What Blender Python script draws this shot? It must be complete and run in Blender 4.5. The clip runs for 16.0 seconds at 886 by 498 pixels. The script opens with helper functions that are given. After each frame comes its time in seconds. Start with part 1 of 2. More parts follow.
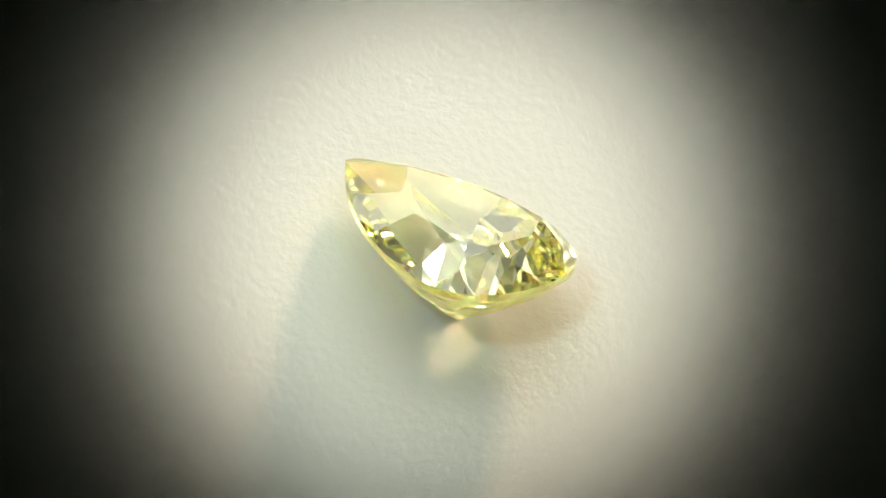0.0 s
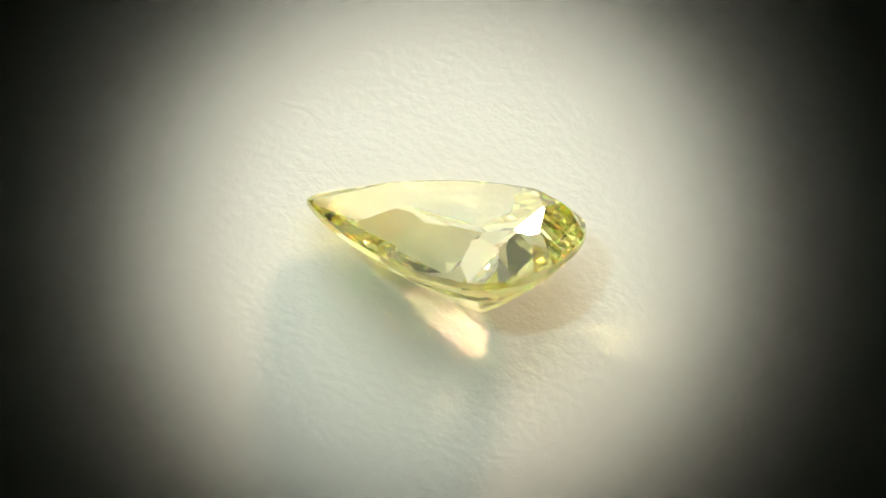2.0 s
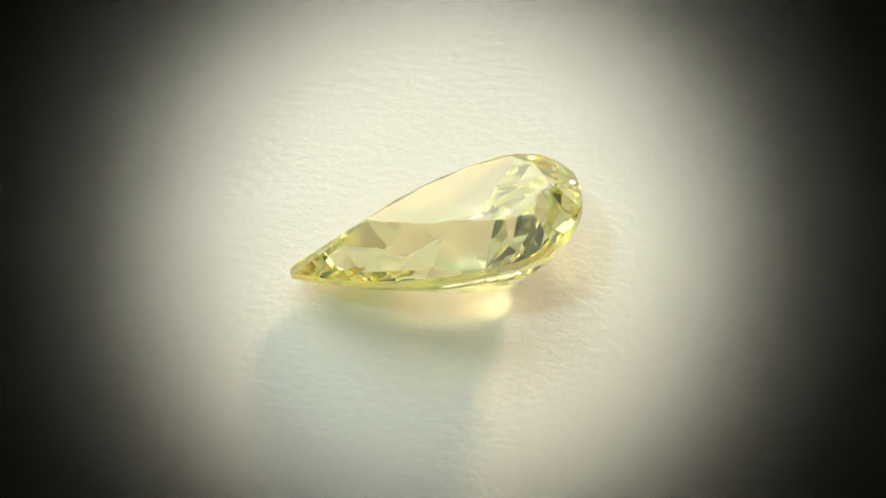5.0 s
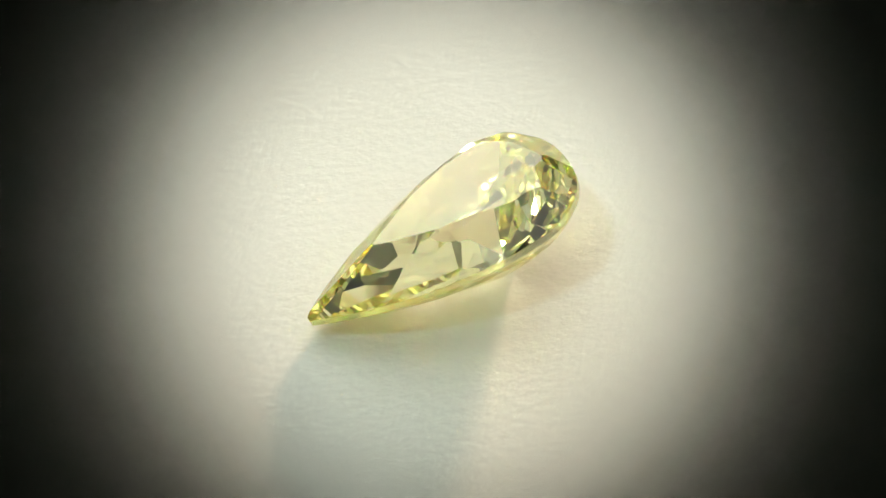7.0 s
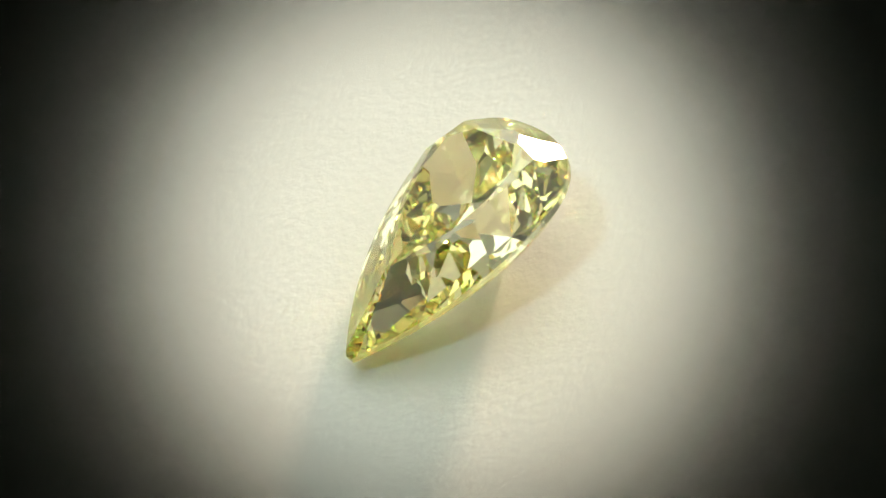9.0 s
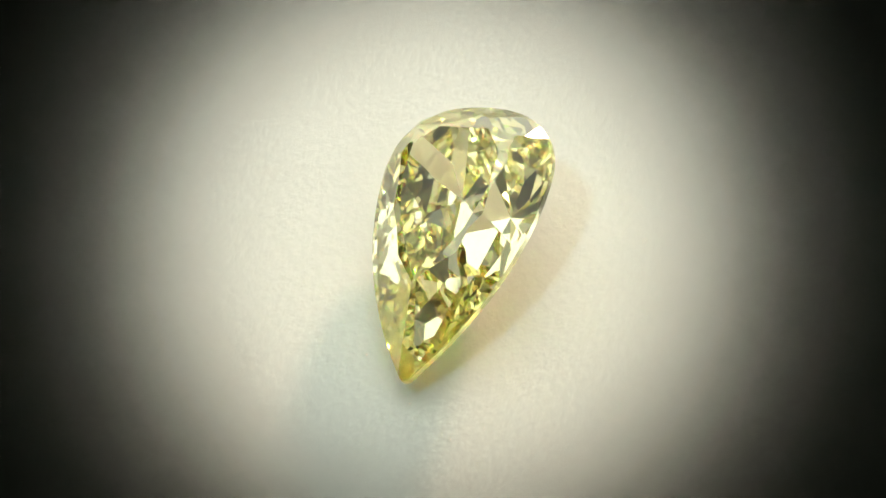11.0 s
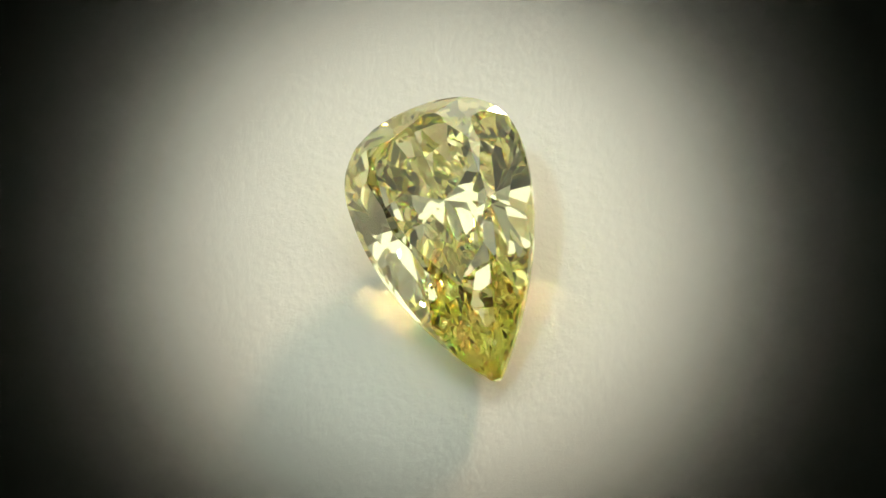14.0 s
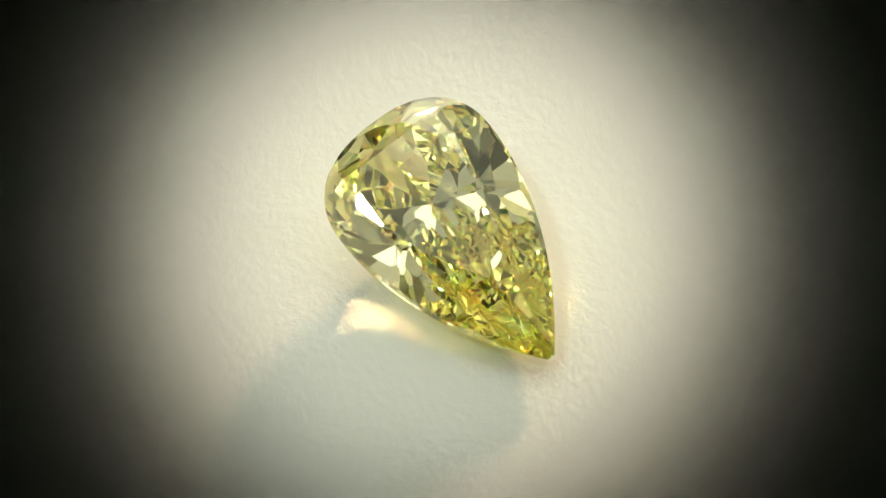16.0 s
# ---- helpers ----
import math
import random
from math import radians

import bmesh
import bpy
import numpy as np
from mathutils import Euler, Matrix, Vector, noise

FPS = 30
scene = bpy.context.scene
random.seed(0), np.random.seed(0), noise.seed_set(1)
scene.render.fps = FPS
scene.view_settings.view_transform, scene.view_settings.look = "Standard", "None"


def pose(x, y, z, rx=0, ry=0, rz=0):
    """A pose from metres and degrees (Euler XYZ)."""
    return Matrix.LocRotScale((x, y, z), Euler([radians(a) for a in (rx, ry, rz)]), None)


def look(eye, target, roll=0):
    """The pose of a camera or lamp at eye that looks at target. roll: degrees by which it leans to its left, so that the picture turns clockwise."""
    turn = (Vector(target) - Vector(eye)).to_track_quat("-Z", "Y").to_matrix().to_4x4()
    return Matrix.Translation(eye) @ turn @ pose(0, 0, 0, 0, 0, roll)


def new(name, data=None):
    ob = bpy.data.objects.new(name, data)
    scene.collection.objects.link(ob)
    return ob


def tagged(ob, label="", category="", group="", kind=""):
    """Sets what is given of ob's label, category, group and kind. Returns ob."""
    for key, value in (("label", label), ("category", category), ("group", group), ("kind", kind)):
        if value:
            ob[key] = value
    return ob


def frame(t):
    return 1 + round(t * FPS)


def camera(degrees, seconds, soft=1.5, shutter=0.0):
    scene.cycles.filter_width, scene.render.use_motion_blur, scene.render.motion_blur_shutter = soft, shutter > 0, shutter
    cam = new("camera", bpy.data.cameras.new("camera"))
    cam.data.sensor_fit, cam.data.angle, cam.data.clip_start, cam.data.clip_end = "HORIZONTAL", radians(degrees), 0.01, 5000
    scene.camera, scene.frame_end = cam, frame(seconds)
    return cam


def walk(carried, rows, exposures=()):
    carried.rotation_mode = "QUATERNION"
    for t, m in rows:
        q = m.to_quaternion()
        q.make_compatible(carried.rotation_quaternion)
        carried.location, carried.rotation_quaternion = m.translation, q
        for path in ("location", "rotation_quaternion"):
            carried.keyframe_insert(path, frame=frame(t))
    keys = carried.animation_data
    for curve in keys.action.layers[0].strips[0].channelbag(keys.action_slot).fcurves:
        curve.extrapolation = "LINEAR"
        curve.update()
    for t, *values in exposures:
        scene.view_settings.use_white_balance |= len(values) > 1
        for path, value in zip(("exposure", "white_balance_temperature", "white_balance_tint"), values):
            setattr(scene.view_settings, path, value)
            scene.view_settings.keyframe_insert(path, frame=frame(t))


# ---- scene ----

SECONDS = 16.0
MM = 0.001

# ---- camera: a macro view through an added dark ring that gives its vignette ----
TILT = radians(52.5723)
REACH = 0.160
AIM = Vector((-0.000267, 0.001119, 0.0))
EYE = AIM + REACH * Vector((0, -math.cos(TILT), math.sin(TILT)))
cam = camera(13.0, SECONDS, soft=1.5)
cam.data.dof.use_dof = True
cam.data.dof.focus_distance = 0.1585
cam.data.dof.aperture_fstop = 155.0
VIEW = look(EYE, AIM, -1.08)
walk(cam, [(0.0, VIEW), (SECONDS, VIEW)], exposures=[(0.0, 0.0, 6500, 10), (10.0, 0.0, 6500, 10), (11.5, 0.05, 6500, 10), (12.3, 0.03, 6500, 10), (12.9, -0.21, 6500, 10), (13.5, -0.26, 6580, 9), (15.1, -0.26, 6640, 9), (15.5, -0.11, 6720, 9), (16.0, -0.07, 6780, 9)])

# ---- light: a bright room, a warm lamp low behind the stone, a cool lamp high behind it ----
world = bpy.data.worlds.new("room_light")
scene.world = world
world.use_nodes = True
wn, wl = world.node_tree.nodes, world.node_tree.links
tc = wn.new("ShaderNodeTexCoord")
sep = wn.new("ShaderNodeSeparateXYZ")
ramp = wn.new("ShaderNodeValToRGB")
for place, tone in ((0.0, 0.012), (0.24, 0.03), (0.36, 0.12), (0.48, 0.50), (0.60, 1.06), (1.0, 1.28)):
    stop = ramp.color_ramp.elements.new(place) if 0 < place < 1 else ramp.color_ramp.elements[0 if place == 0 else -1]
    stop.color = (tone * 0.945, tone, tone * 0.85, 1)
wl.new(tc.outputs["Generated"], sep.inputs[0])
# the room is brightest overhead and towards its far side, and dim behind the camera
lift, lean = wn.new("ShaderNodeMath"), wn.new("ShaderNodeMath")
lift.operation, lean.operation = "MULTIPLY", "MULTIPLY_ADD"
lift.inputs[1].default_value, lean.inputs[1].default_value = 0.7, 0.3
wl.new(sep.outputs["Z"], lift.inputs[0])
wl.new(sep.outputs["Y"], lean.inputs[0])
wl.new(lift.outputs[0], lean.inputs[2])
wl.new(lean.outputs[0], ramp.inputs[0])
wl.new(ramp.outputs[0], wn["Background"].inputs["Color"])
wn["Background"].inputs["Strength"].default_value = 0.47


def lamp(name, azimuth, elevation, distance, size, power, colour, wide=0.0):
    """A round lamp, or a wide one, that faces the stone; azimuth in degrees from +x."""
    data = bpy.data.lights.new(name, "AREA")
    data.shape, data.size, data.energy, data.color = "RECTANGLE" if wide else "DISK", size, power, colour
    data.size_y = size
    if wide:
        data.size = wide
    a, e = radians(azimuth), radians(elevation)
    eye = Vector((math.cos(a) * math.cos(e), math.sin(a) * math.cos(e), math.sin(e))) * distance
    ob = new(name, data)
    ob.matrix_world = look(eye, (0, 0, 0))
    return ob


lamp("warm_lamp", 66, 17, 1.20, 0.19, 13.7, (1.0, 0.70, 0.48))
lamp("cool_lamp", 222, 66, 0.90, 0.09, 2.0, (0.50, 0.76, 0.88))
# unseen wide fill, added to give the table facet a bright reflection
lamp("low_back_fill", 98, 10, 0.62, 0.26, 1.0, (0.98, 1.0, 0.86), wide=0.62)
# broad unseen fill, added in place of room light for more facet contrast
lamp("overhead_fill", 95, 62, 0.80, 0.80, 2.6, (0.96, 1.0, 0.86))
# small unseen lights at chosen angles, added only for sparkle in the stone
for azimuth, elevation in ((20, 58), (150, 50), (205, 38), (330, 46)):
    lamp("sparkle_light", azimuth, elevation, 1.2, 0.06, 0.26, (1.0, 0.95, 0.86))
scene.cycles.max_bounces = 40
scene.cycles.transmission_bounces = 40
scene.cycles.glossy_bounces = 40
scene.cycles.caustics_refractive = True
scene.cycles.caustics_reflective = True
scene.cycles.sample_clamp_indirect = 0.0
scene.cycles.blur_glossy = 0.0


# ---- materials ----
def material(name, colour, roughness=0.5, metallic=0.0):
    m = bpy.data.materials.new(name)
    m.use_nodes = True
    b = m.node_tree.nodes["Principled BSDF"]
    b.inputs["Base Color"].default_value = (*colour, 1)
    b.inputs["Roughness"].default_value = roughness
    b.inputs["Metallic"].default_value = metallic
    return m, m.node_tree.nodes, m.node_tree.links, b


def mottled(name, dark, light, scale, roughness, relief, depth, metallic=0.0):
    """A surface whose tone varies at two scales, with a fine relief."""
    m, n, l, b = material(name, light, roughness, metallic)
    c = n.new("ShaderNodeTexCoord")
    big, fine = n.new("ShaderNodeTexNoise"), n.new("ShaderNodeTexNoise")
    big.inputs["Scale"].default_value, fine.inputs["Scale"].default_value = scale, scale * 14
    big.inputs["Detail"].default_value, fine.inputs["Detail"].default_value = 4, 5
    add = n.new("ShaderNodeMath")
    add.operation = "MULTIPLY_ADD"
    add.inputs[1].default_value = 0.5
    half = n.new("ShaderNodeMath")
    half.operation = "MULTIPLY"
    half.inputs[1].default_value = 0.5
    mix = n.new("ShaderNodeMix")
    mix.data_type = "RGBA"
    mix.inputs["A"].default_value, mix.inputs["B"].default_value = (*dark, 1), (*light, 1)
    bump = n.new("ShaderNodeBump")
    bump.inputs["Strength"].default_value, bump.inputs["Distance"].default_value = relief, depth
    l.new(c.outputs["Object"], big.inputs["Vector"])
    l.new(c.outputs["Object"], fine.inputs["Vector"])
    l.new(fine.outputs["Fac"], half.inputs[0])
    l.new(big.outputs["Fac"], add.inputs[0])
    l.new(half.outputs[0], add.inputs[2])
    l.new(add.outputs[0], mix.inputs["Factor"])
    l.new(mix.outputs["Result"], b.inputs["Base Color"])
    l.new(fine.outputs["Fac"], bump.inputs["Height"])
    l.new(bump.outputs[0], b.inputs["Normal"])
    return m


def paper_material():
    """Cream drawing paper: soft felt marks about half a millimetre long and a finer tooth."""
    m, n, l, b = material("cream_paper", (0.80, 0.79, 0.73), 0.9)
    b.inputs["Specular IOR Level"].default_value = 0.0
    c = n.new("ShaderNodeTexCoord")
    stretch = n.new("ShaderNodeMapping")
    stretch.inputs["Rotation"].default_value = (0, 0, radians(28))
    stretch.inputs["Scale"].default_value = (1.0, 1.35, 1.0)
    felt, tooth, tone = (n.new("ShaderNodeTexNoise") for _ in range(3))
    for node, scale, detail in ((felt, 2000, 4), (tooth, 6000, 3), (tone, 160, 4)):
        node.inputs["Scale"].default_value, node.inputs["Detail"].default_value = scale, detail
        l.new(stretch.outputs[0], node.inputs["Vector"])
    l.new(c.outputs["Object"], stretch.inputs["Vector"])
    b1, b2 = n.new("ShaderNodeBump"), n.new("ShaderNodeBump")
    b1.inputs["Strength"].default_value, b1.inputs["Distance"].default_value = 0.34, 0.00008
    b2.inputs["Strength"].default_value, b2.inputs["Distance"].default_value = 0.26, 0.00003
    l.new(felt.outputs["Fac"], b1.inputs["Height"])
    l.new(tooth.outputs["Fac"], b2.inputs["Height"])
    l.new(b1.outputs[0], b2.inputs["Normal"])
    l.new(b2.outputs[0], b.inputs["Normal"])
    mix = n.new("ShaderNodeMix")
    mix.data_type = "RGBA"
    mix.inputs["A"].default_value, mix.inputs["B"].default_value = (0.76, 0.75, 0.68, 1), (0.84, 0.83, 0.77, 1)
    l.new(tone.outputs["Fac"], mix.inputs["Factor"])
    l.new(mix.outputs["Result"], b.inputs["Base Color"])
    return m


def gem_material(name, colour, roughness=0.0, fire=0.0):
    """Tinted glass of a diamond's index; with fire, three glasses that bend red, green and blue a little apart."""
    m = bpy.data.materials.new(name)
    m.use_nodes = True
    n, l = m.node_tree.nodes, m.node_tree.links
    n.remove(n["Principled BSDF"])
    last = None
    for k, (ior, share) in enumerate(((2.408, 1.0), (2.420, 0.5), (2.445, 1 / 3)) if fire else ((2.42, 1.0),)):
        g = n.new("ShaderNodeBsdfGlass")
        g.inputs["Color"].default_value = (*(c * ((1 + 2 * fire if i == k else 1 - fire) if fire else 1) for i, c in enumerate(colour)), 1)
        g.inputs["Roughness"].default_value = roughness
        g.inputs["IOR"].default_value = ior
        if last is not None:
            blend = n.new("ShaderNodeMixShader")
            blend.inputs[0].default_value = share
            l.new(last.outputs[0], blend.inputs[1])
            l.new(g.outputs[0], blend.inputs[2])
            last = blend
        else:
            last = g
    l.new(last.outputs[0], n["Material Output"].inputs["Surface"])
    return m


PAPER = paper_material()
GEM = gem_material("yellow_diamond", (0.990, 0.986, 0.912), fire=0.15)
PAVILION = gem_material("yellow_diamond_pavilion", (0.986, 0.977, 0.845))
GIRDLE = gem_material("bruted_girdle", (0.955, 0.945, 0.82), 0.12)
BLACK = mottled("black_flocked_metal", (0.024, 0.026, 0.019), (0.034, 0.036, 0.027), 60, 0.95, 0.2, 0.0002)
BLACK.node_tree.nodes["Principled BSDF"].inputs["Specular IOR Level"].default_value = 0.05
GREY = mottled("turntable_plastic", (0.10, 0.10, 0.10), (0.14, 0.14, 0.14), 50, 0.45, 0.2, 0.0003)
# tone of the added ring: sets how dark the vignetted corners get
VIGNETTE = mottled("matt_dark_vignette", (0.0115, 0.0138, 0.0105), (0.0160, 0.0190, 0.0148), 60, 0.95, 0.2, 0.0002)
VIGNETTE.node_tree.nodes["Principled BSDF"].inputs["Specular IOR Level"].default_value = 0.05
TABLE = mottled("grey_table_laminate", (0.24, 0.23, 0.21), (0.34, 0.33, 0.30), 9, 0.5, 0.2, 0.0005)


# ---- building helpers ----
def part(name, bm, mat, parent=None, label=""):
    """Link a bmesh as one mesh object under its thing."""
    me = bpy.data.meshes.new(name)
    bm.to_mesh(me)
    bm.free()
    me.materials.append(mat)
    ob = new(name, me)
    ob.parent = parent
    return tagged(ob, label)


def ring(bm, profile, segments, m=None):
    """Turn a closed profile of (radius, height) about z."""
    rows = []
    for k in range(segments):
        a = 2 * math.pi * k / segments
        rows.append([bm.verts.new((r * math.cos(a), r * math.sin(a), z)) for r, z in profile])
    for k in range(segments):
        one, two = rows[k], rows[(k + 1) % segments]
        for j in range(len(profile)):
            i2 = (j + 1) % len(profile)
            bm.faces.new((one[j], two[j], two[i2], one[i2]))
    bmesh.ops.recalc_face_normals(bm, faces=bm.faces)
    if m is not None:
        bm.transform(m)
    return bm


def disc(bm, radius, low, high, edge, segments):
    """A solid round plate with a rounded rim."""
    rows = []
    for r, z in ((radius - edge, low), (radius, low + edge), (radius, high - edge), (radius - edge, high)):
        rows.append([bm.verts.new((r * math.cos(2 * math.pi * k / segments), r * math.sin(2 * math.pi * k / segments), z)) for k in range(segments)])
    for a, b in zip(rows, rows[1:]):
        for k in range(segments):
            bm.faces.new((a[k], a[(k + 1) % segments], b[(k + 1) % segments], b[k]))
    bm.faces.new(rows[0][::-1])
    bm.faces.new(rows[-1])
    return bm


def block(bm, size, centre, edge):
    """A box with bevelled edges."""
    made = bmesh.ops.create_cube(bm, size=1, matrix=Matrix.Translation(centre) @ Matrix.Diagonal((*size, 1)))
    edges = list({e for v in made["verts"] for e in v.link_edges})
    bmesh.ops.bevel(bm, geom=edges, offset=edge, segments=2, affect="EDGES")
    return bm


# ---- the setting: table, turntable, paper ----
table = part("table_top", block(bmesh.new(), (1.6, 1.2, 0.03), (0, 0.1, -0.0375), 0.003), TABLE)
tagged(table, "grey laminate table top under the turntable", "table", kind="structure")

turntable = new("turntable")
tagged(turntable, "dark grey round turntable under the cream paper", "turntable")
part("foot", disc(bmesh.new(), 0.050, -0.0225, -0.0125, 0.001, 64), BLACK, turntable)
part("plate", disc(bmesh.new(), 0.078, -0.0125, -0.0003, 0.0015, 96), GREY, turntable)

paper = part("paper_sheet", disc(bmesh.new(), 0.085, -0.0003, 0.0, 0.00005, 128), PAPER)
tagged(paper, "cream textured drawing paper lying flat on the turntable", "paper")



# ---- the stone: a pear-shaped brilliant, millimetres, point towards +x, girdle at z = 0 ----
LENGTH_TIP = 9.265
LENGTH_HEAD = 3.216
WIDE = 7.671
TIP_BOW = 1.933
TIP_FULL = 0.9631
HEAD_FULL = 0.8502
GIRDLE_H = 0.2868
CROWN_H = 1.367
TABLE_S = 0.5874
PAVILION_H = 3.294
CULET_X = 0.866
CULET_Y = -0.0211
TABLE_X = 0.0696
BLUNT = 0.2
MAIN_OUT = 0.2365
LOWER_DEEP = 1.093
BREAK_DEEP = 2.581
CROWN_HAND = 15
BEZELS = {1: (0.13, 0.46, 0.82, 1.18, 1.58), -1: (0.13, 0.46, 0.82, 1.22, 1.80)}


def both(us):
    return [(u, s) for u in us for s in (1, -1)]


CULETS = both((0.30, 0.95, 1.45, 1.85))
MAINS = both((0.12, 0.34, 0.57, 0.82, 1.08, 1.34, 1.62, 1.90))
LOWER = both((0.04, 0.19, 0.27, 0.42, 0.50, 0.66, 0.74, 0.91, 1.0, 1.17, 1.25, 1.43, 1.52, 1.72, 1.81, 1.97))
BREAK = both((0.08, 0.15, 0.23, 0.305, 0.38, 0.46, 0.54, 0.62, 0.70, 0.78, 0.865, 0.955, 1.04, 1.125, 1.21, 1.30, 1.385, 1.475, 1.57, 1.67, 1.765, 1.86, 1.94))


def outline_point(u, side):
    """The girdle's outline: u from 0 at the point to 1 at the widest place and 2 at the middle of the head."""
    if u <= 1:
        s = 1 - u
        return Vector((LENGTH_TIP * s, side * WIDE / 2 * (1 - s ** TIP_BOW) ** TIP_FULL))
    a = (u - 1) * math.pi / 2
    return Vector((-LENGTH_HEAD * math.sin(a) ** HEAD_FULL, side * WIDE / 2 * max(math.cos(a), 0.0) ** HEAD_FULL))


def tangent(u, side):
    """A place on the outline and its outward normal."""
    h = 0.004
    p, q = outline_point(max(u - h, 0), side), outline_point(min(u + h, 2), side)
    d = (q - p).normalized()
    n = Vector((d.y, -d.x))
    at = outline_point(u, side)
    if n.dot(at - Vector((1.0, 0))) < 0:
        n = -n
    return at, n


def cut(bm, co, no, layer, tag):
    """Grind one facet: take away all beyond the plane and close the cut with a face that carries its tag."""
    geom = bm.verts[:] + bm.edges[:] + bm.faces[:]
    made = bmesh.ops.bisect_plane(bm, geom=geom, dist=1e-5, plane_co=co, plane_no=no, clear_outer=True)
    rim = [e for e in made["geom_cut"] if isinstance(e, bmesh.types.BMEdge) and e.is_boundary]
    if len(rim) < 3:
        return
    done = bmesh.ops.edgeloop_fill(bm, edges=rim)
    for f in done["faces"]:
        f[layer] = tag


def slanted(at, n, z, target):
    """The plane through the outline's tangent at height z and a point further in."""
    along = Vector((-n.y, n.x, 0))
    edge = Vector((at.x, at.y, z))
    no = along.cross(target - edge).normalized()
    if no.dot(Vector((n.x, n.y, 0))) < 0:
        no = -no
    return edge, no


def stone_mesh():
    bm = bmesh.new()
    layer = bm.faces.layers.int.new("kind")
    us = [k / 22 for k in range(1, 45)]
    loop = [outline_point(0, 1)] + [outline_point(u, 1) for u in us[:-1]] + [outline_point(2, 1)] + [outline_point(u, -1) for u in reversed(us[:-1])]
    low = [bm.verts.new((p.x, p.y, -PAVILION_H - 1)) for p in loop]
    high = [bm.verts.new((p.x, p.y, CROWN_H + 1)) for p in loop]
    for k in range(len(loop)):
        bm.faces.new((low[k], low[(k + 1) % len(loop)], high[(k + 1) % len(loop)], high[k]))[layer] = 1
    bm.faces.new(low[::-1])
    bm.faces.new(high)
    bmesh.ops.recalc_face_normals(bm, faces=bm.faces)
    culet = Vector((CULET_X, CULET_Y, -PAVILION_H))
    # pavilion: four nested tiers, each steeper than the one inside it, cut by hand and so a little uneven
    hand = random.Random(5)
    for tier, out, deeper, tag in ((CULETS, MAIN_OUT * 2.2, 0.0, 4), (MAINS, MAIN_OUT, 0.18, 2), (LOWER, 0.0, LOWER_DEEP, 3), (BREAK, -0.012, BREAK_DEEP, 4)):
        for u, s in tier:
            at, n = tangent(u + hand.uniform(-0.016, 0.016), s)
            shift = out * hand.uniform(0.7, 1.3) if out > 0 else out
            cut(bm, *slanted(at + n * shift, n, 0, culet - Vector((0, 0, deeper))), layer, tag)
    # the blunted point, then the crown
    cut(bm, Vector((LENGTH_TIP - BLUNT, 0, 0)), Vector((1, 0, 0)), layer, 1)
    top = GIRDLE_H + CROWN_H
    cut(bm, Vector((0, 0, top)), Vector((0, 0, 1)), layer, 5)
    sides = (1, -1)
    hand = random.Random(CROWN_HAND)
    for s in sides:
        for u in BEZELS[s]:
            at, n = tangent(u + hand.uniform(-0.02, 0.02), s)
            cut(bm, *slanted(at, n, GIRDLE_H, Vector((at.x * TABLE_S + TABLE_X, at.y * TABLE_S, top + hand.uniform(-0.09, 0.09)))), layer, 6)
    gaps = [(a, b, s) for s in sides for a, b in zip(BEZELS[s], BEZELS[s][1:])]
    for a, b, s in gaps:
        # two upper girdle facets and a star between two bezels
        for u in (a + (b - a) * 0.27, b - (b - a) * 0.27):
            at, n = tangent(u, s)
            cut(bm, *slanted(at, n, GIRDLE_H, Vector((at.x * TABLE_S + TABLE_X, at.y * TABLE_S, top + hand.uniform(0.26, 0.44)))), layer, 7)
    for u, s in [(0.05, 1), (0.05, -1), (1.78, 1), (1.94, 1), (1.95, -1)]:
        at, n = tangent(u, s)
        cut(bm, *slanted(at, n, GIRDLE_H, Vector((at.x * TABLE_S + TABLE_X, at.y * TABLE_S, top + hand.uniform(0.26, 0.44)))), layer, 7)
    for a, b, s in gaps + [(2.0, 2.0, 1), (0.0, 0.0, 1)]:
        at, n = tangent((a + b) / 2, s)
        if a == b:
            n = Vector((-1.0 if a > 1 else 1.0, 0.0))
        rim = Vector((at.x * TABLE_S + TABLE_X, at.y * TABLE_S, top))
        cut(bm, rim - Vector((n.x, n.y, 0)) * 0.22, (Vector((n.x, n.y, 0)) * hand.uniform(0.30, 0.44) + Vector((0, 0, 1))).normalized(), layer, 8)
    return bm, layer


SIT = pose(0, 0, 0, 20.4193, 0, 0) @ pose(0, 0, 0, 0, 15.9617, 0)


def only(bm, wanted):
    """A copy of the stone's shell that keeps the wanted facets alone."""
    piece = bm.copy()
    kind = piece.faces.layers.int["kind"]
    piece.faces.index_update()
    bmesh.ops.delete(piece, geom=[f for f in piece.faces if not wanted(f, kind)], context="FACES")
    return piece


def diamond():
    thing = new("diamond")
    tagged(thing, "pale yellow pear-shaped brilliant-cut diamond resting tilted on paper", "diamond")
    bm, layer = stone_mesh()
    bm.transform(SIT)
    low = min(v.co.z for v in bm.verts)
    bm.transform(Matrix.Diagonal((MM, MM, MM, 1)) @ Matrix.Translation((-2.2832, -0.0865, -low)))
    bm.faces.index_update()
    for name, kinds, mat, label, singles in (
            ("table_facet", (5,), GEM, "large flat polished top facet", ()),
            ("crown", (7,), GEM, "upper ring of small triangle facets", (("kite_facet", 6), ("star_facet", 8))),
            ("girdle", (0, 1), GIRDLE, "thin finely ground rim", ()),
            ("pavilion", (3,), PAVILION, "lower ring of long facets", (("main_facet", 2), ("break_facet", 4)))):
        shell = part(name, only(bm, lambda f, k: f[k] in kinds), mat, thing, label)
        for small, kind in singles:
            for number in [f.index for f in bm.faces if f[layer] == kind]:
                part(small, only(bm, lambda f, k: f.index == number), mat, shell)
    bm.free()
    return thing


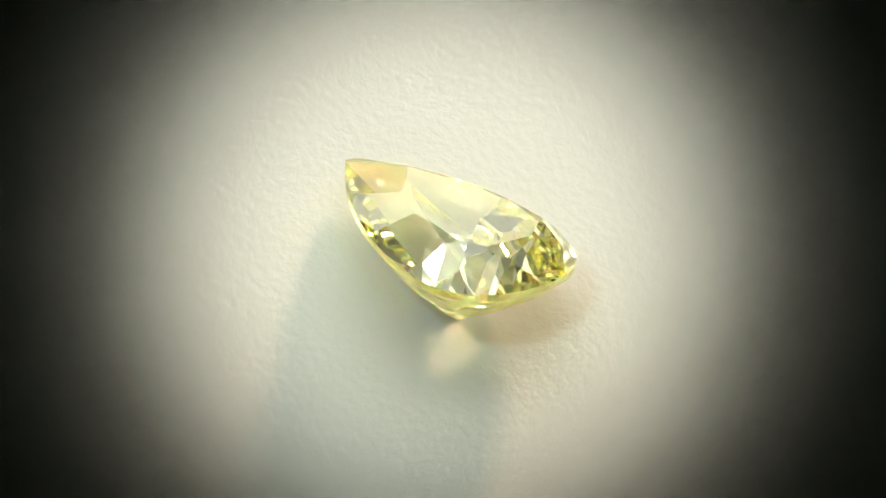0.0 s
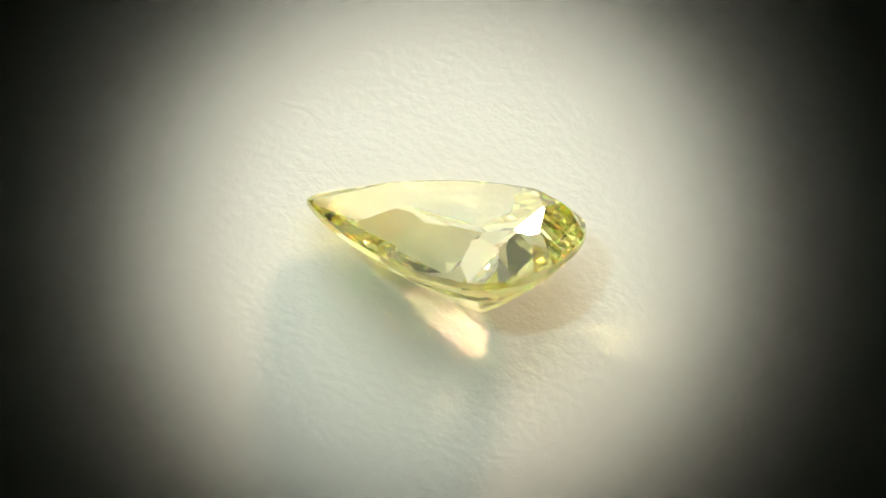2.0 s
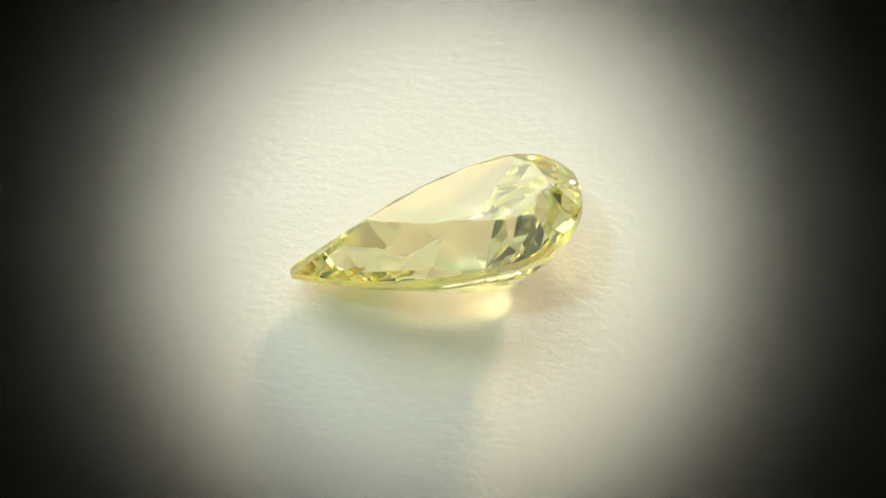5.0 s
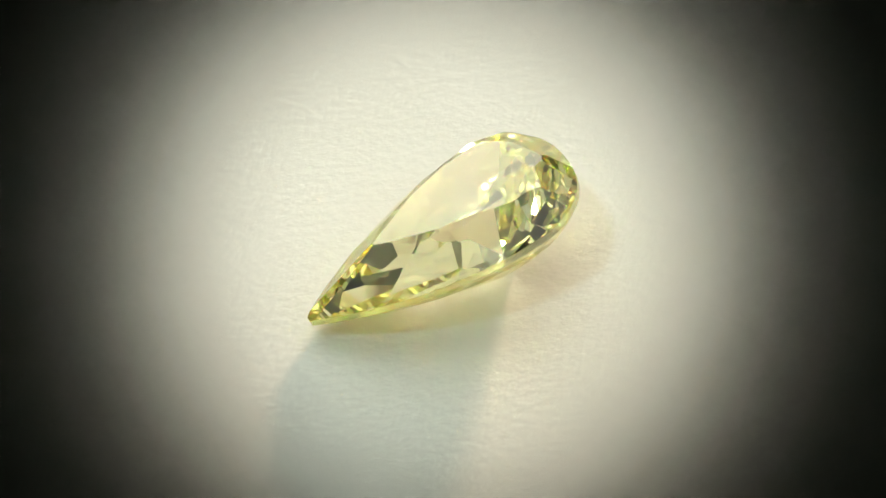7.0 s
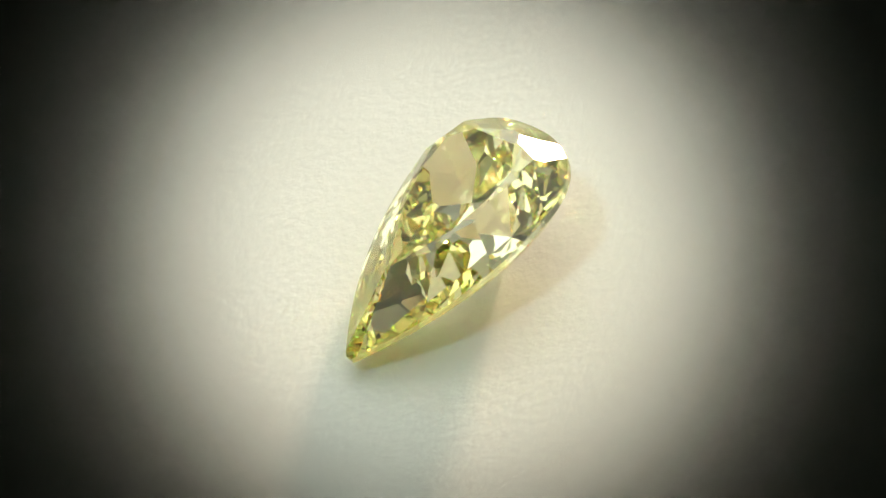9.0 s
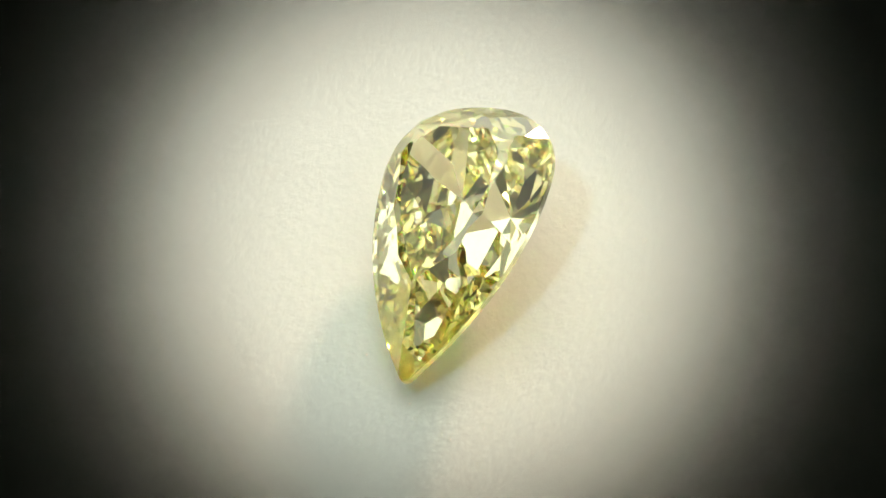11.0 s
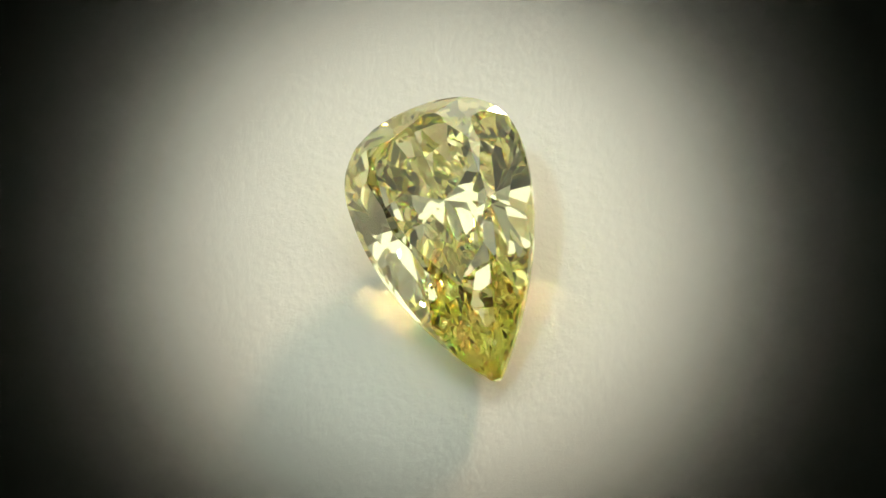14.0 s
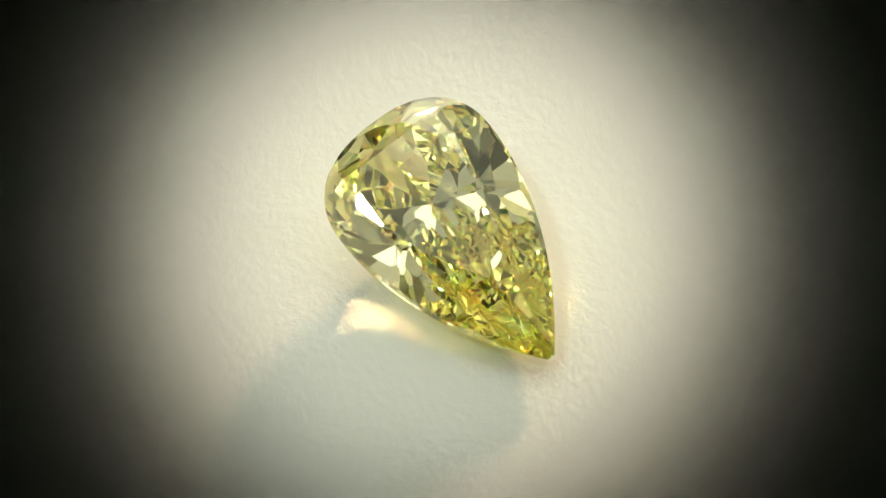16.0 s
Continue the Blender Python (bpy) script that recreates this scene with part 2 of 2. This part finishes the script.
stone = diamond()


# ---- an added stand: the camera looks through its dark ring, which imitates a vignette ----
def vignette_teeth(m):
    """A thin dark ring added as a vignette, its inner edge cut into long tapering teeth, so that the view fades out
    softly.
    """
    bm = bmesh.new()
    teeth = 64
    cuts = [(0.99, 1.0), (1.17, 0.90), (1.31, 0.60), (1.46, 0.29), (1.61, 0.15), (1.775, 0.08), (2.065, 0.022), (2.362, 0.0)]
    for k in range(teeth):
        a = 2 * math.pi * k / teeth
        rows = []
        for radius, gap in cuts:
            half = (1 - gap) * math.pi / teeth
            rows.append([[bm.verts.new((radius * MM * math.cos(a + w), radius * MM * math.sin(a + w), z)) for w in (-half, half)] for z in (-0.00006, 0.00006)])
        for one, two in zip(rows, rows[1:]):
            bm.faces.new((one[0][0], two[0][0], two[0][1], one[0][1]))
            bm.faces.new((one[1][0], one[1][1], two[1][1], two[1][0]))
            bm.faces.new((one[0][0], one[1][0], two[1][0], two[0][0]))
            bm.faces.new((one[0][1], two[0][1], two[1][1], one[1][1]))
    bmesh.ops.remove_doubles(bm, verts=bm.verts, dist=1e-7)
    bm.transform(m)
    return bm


def vignette_stand():
    thing = new("vignette_stand")
    tagged(thing, "added black stand with a small round ring that vignettes the view", "loupe")
    ahead = 0.020
    centre = VIEW @ Vector((-0.000018, -0.000004, -ahead))
    turn = VIEW.to_3x3().to_4x4()
    m = Matrix.Translation(centre) @ turn
    part("rim", ring(bmesh.new(), [(0.00236, -0.0001), (0.00236, 0.0001), (0.006, 0.0005), (0.0115, 0.0009), (0.012, 0.0004), (0.012, -0.0004), (0.0115, -0.0009), (0.006, -0.0005)], 96, m), VIGNETTE, thing)
    part("vignette_teeth", vignette_teeth(m), VIGNETTE, thing, "added dark ring whose saw-toothed inner edge gives the vignette")
    # unseen black card behind the camera, added to darken what the facets reflect
    part("dark_card", block(bmesh.new(), (0.19, 0.13, 0.006), (0, 0, 0.055), 0.001), BLACK, thing).data.transform(m)
    back = m @ Vector((0, -0.012, 0))
    post_y = back.y - 0.10
    part("arm", block(bmesh.new(), (0.006, 0.10, 0.003), (back.x, (back.y + post_y) / 2, back.z), 0.0006), BLACK, thing)
    part("post", block(bmesh.new(), (0.014, 0.014, back.z + 0.05), (back.x, post_y - 0.009, (back.z + 0.05) / 2 - 0.0225), 0.002), BLACK, thing)
    part("base", block(bmesh.new(), (0.12, 0.09, 0.012), (back.x, post_y - 0.009, -0.0165), 0.002), BLACK, thing)
    return thing


vignette_stand()


def motions():
    rows = []
    for k in range(33):
        t = SECONDS * k / 32
        rows.append((t, pose(0, 0, 0, 0, 0, 122.525 + 11.1525 * t + 2.0788 * math.sin(math.pi * t / SECONDS))))
    for thing in (paper, turntable, stone):
        walk(thing, rows)


motions()
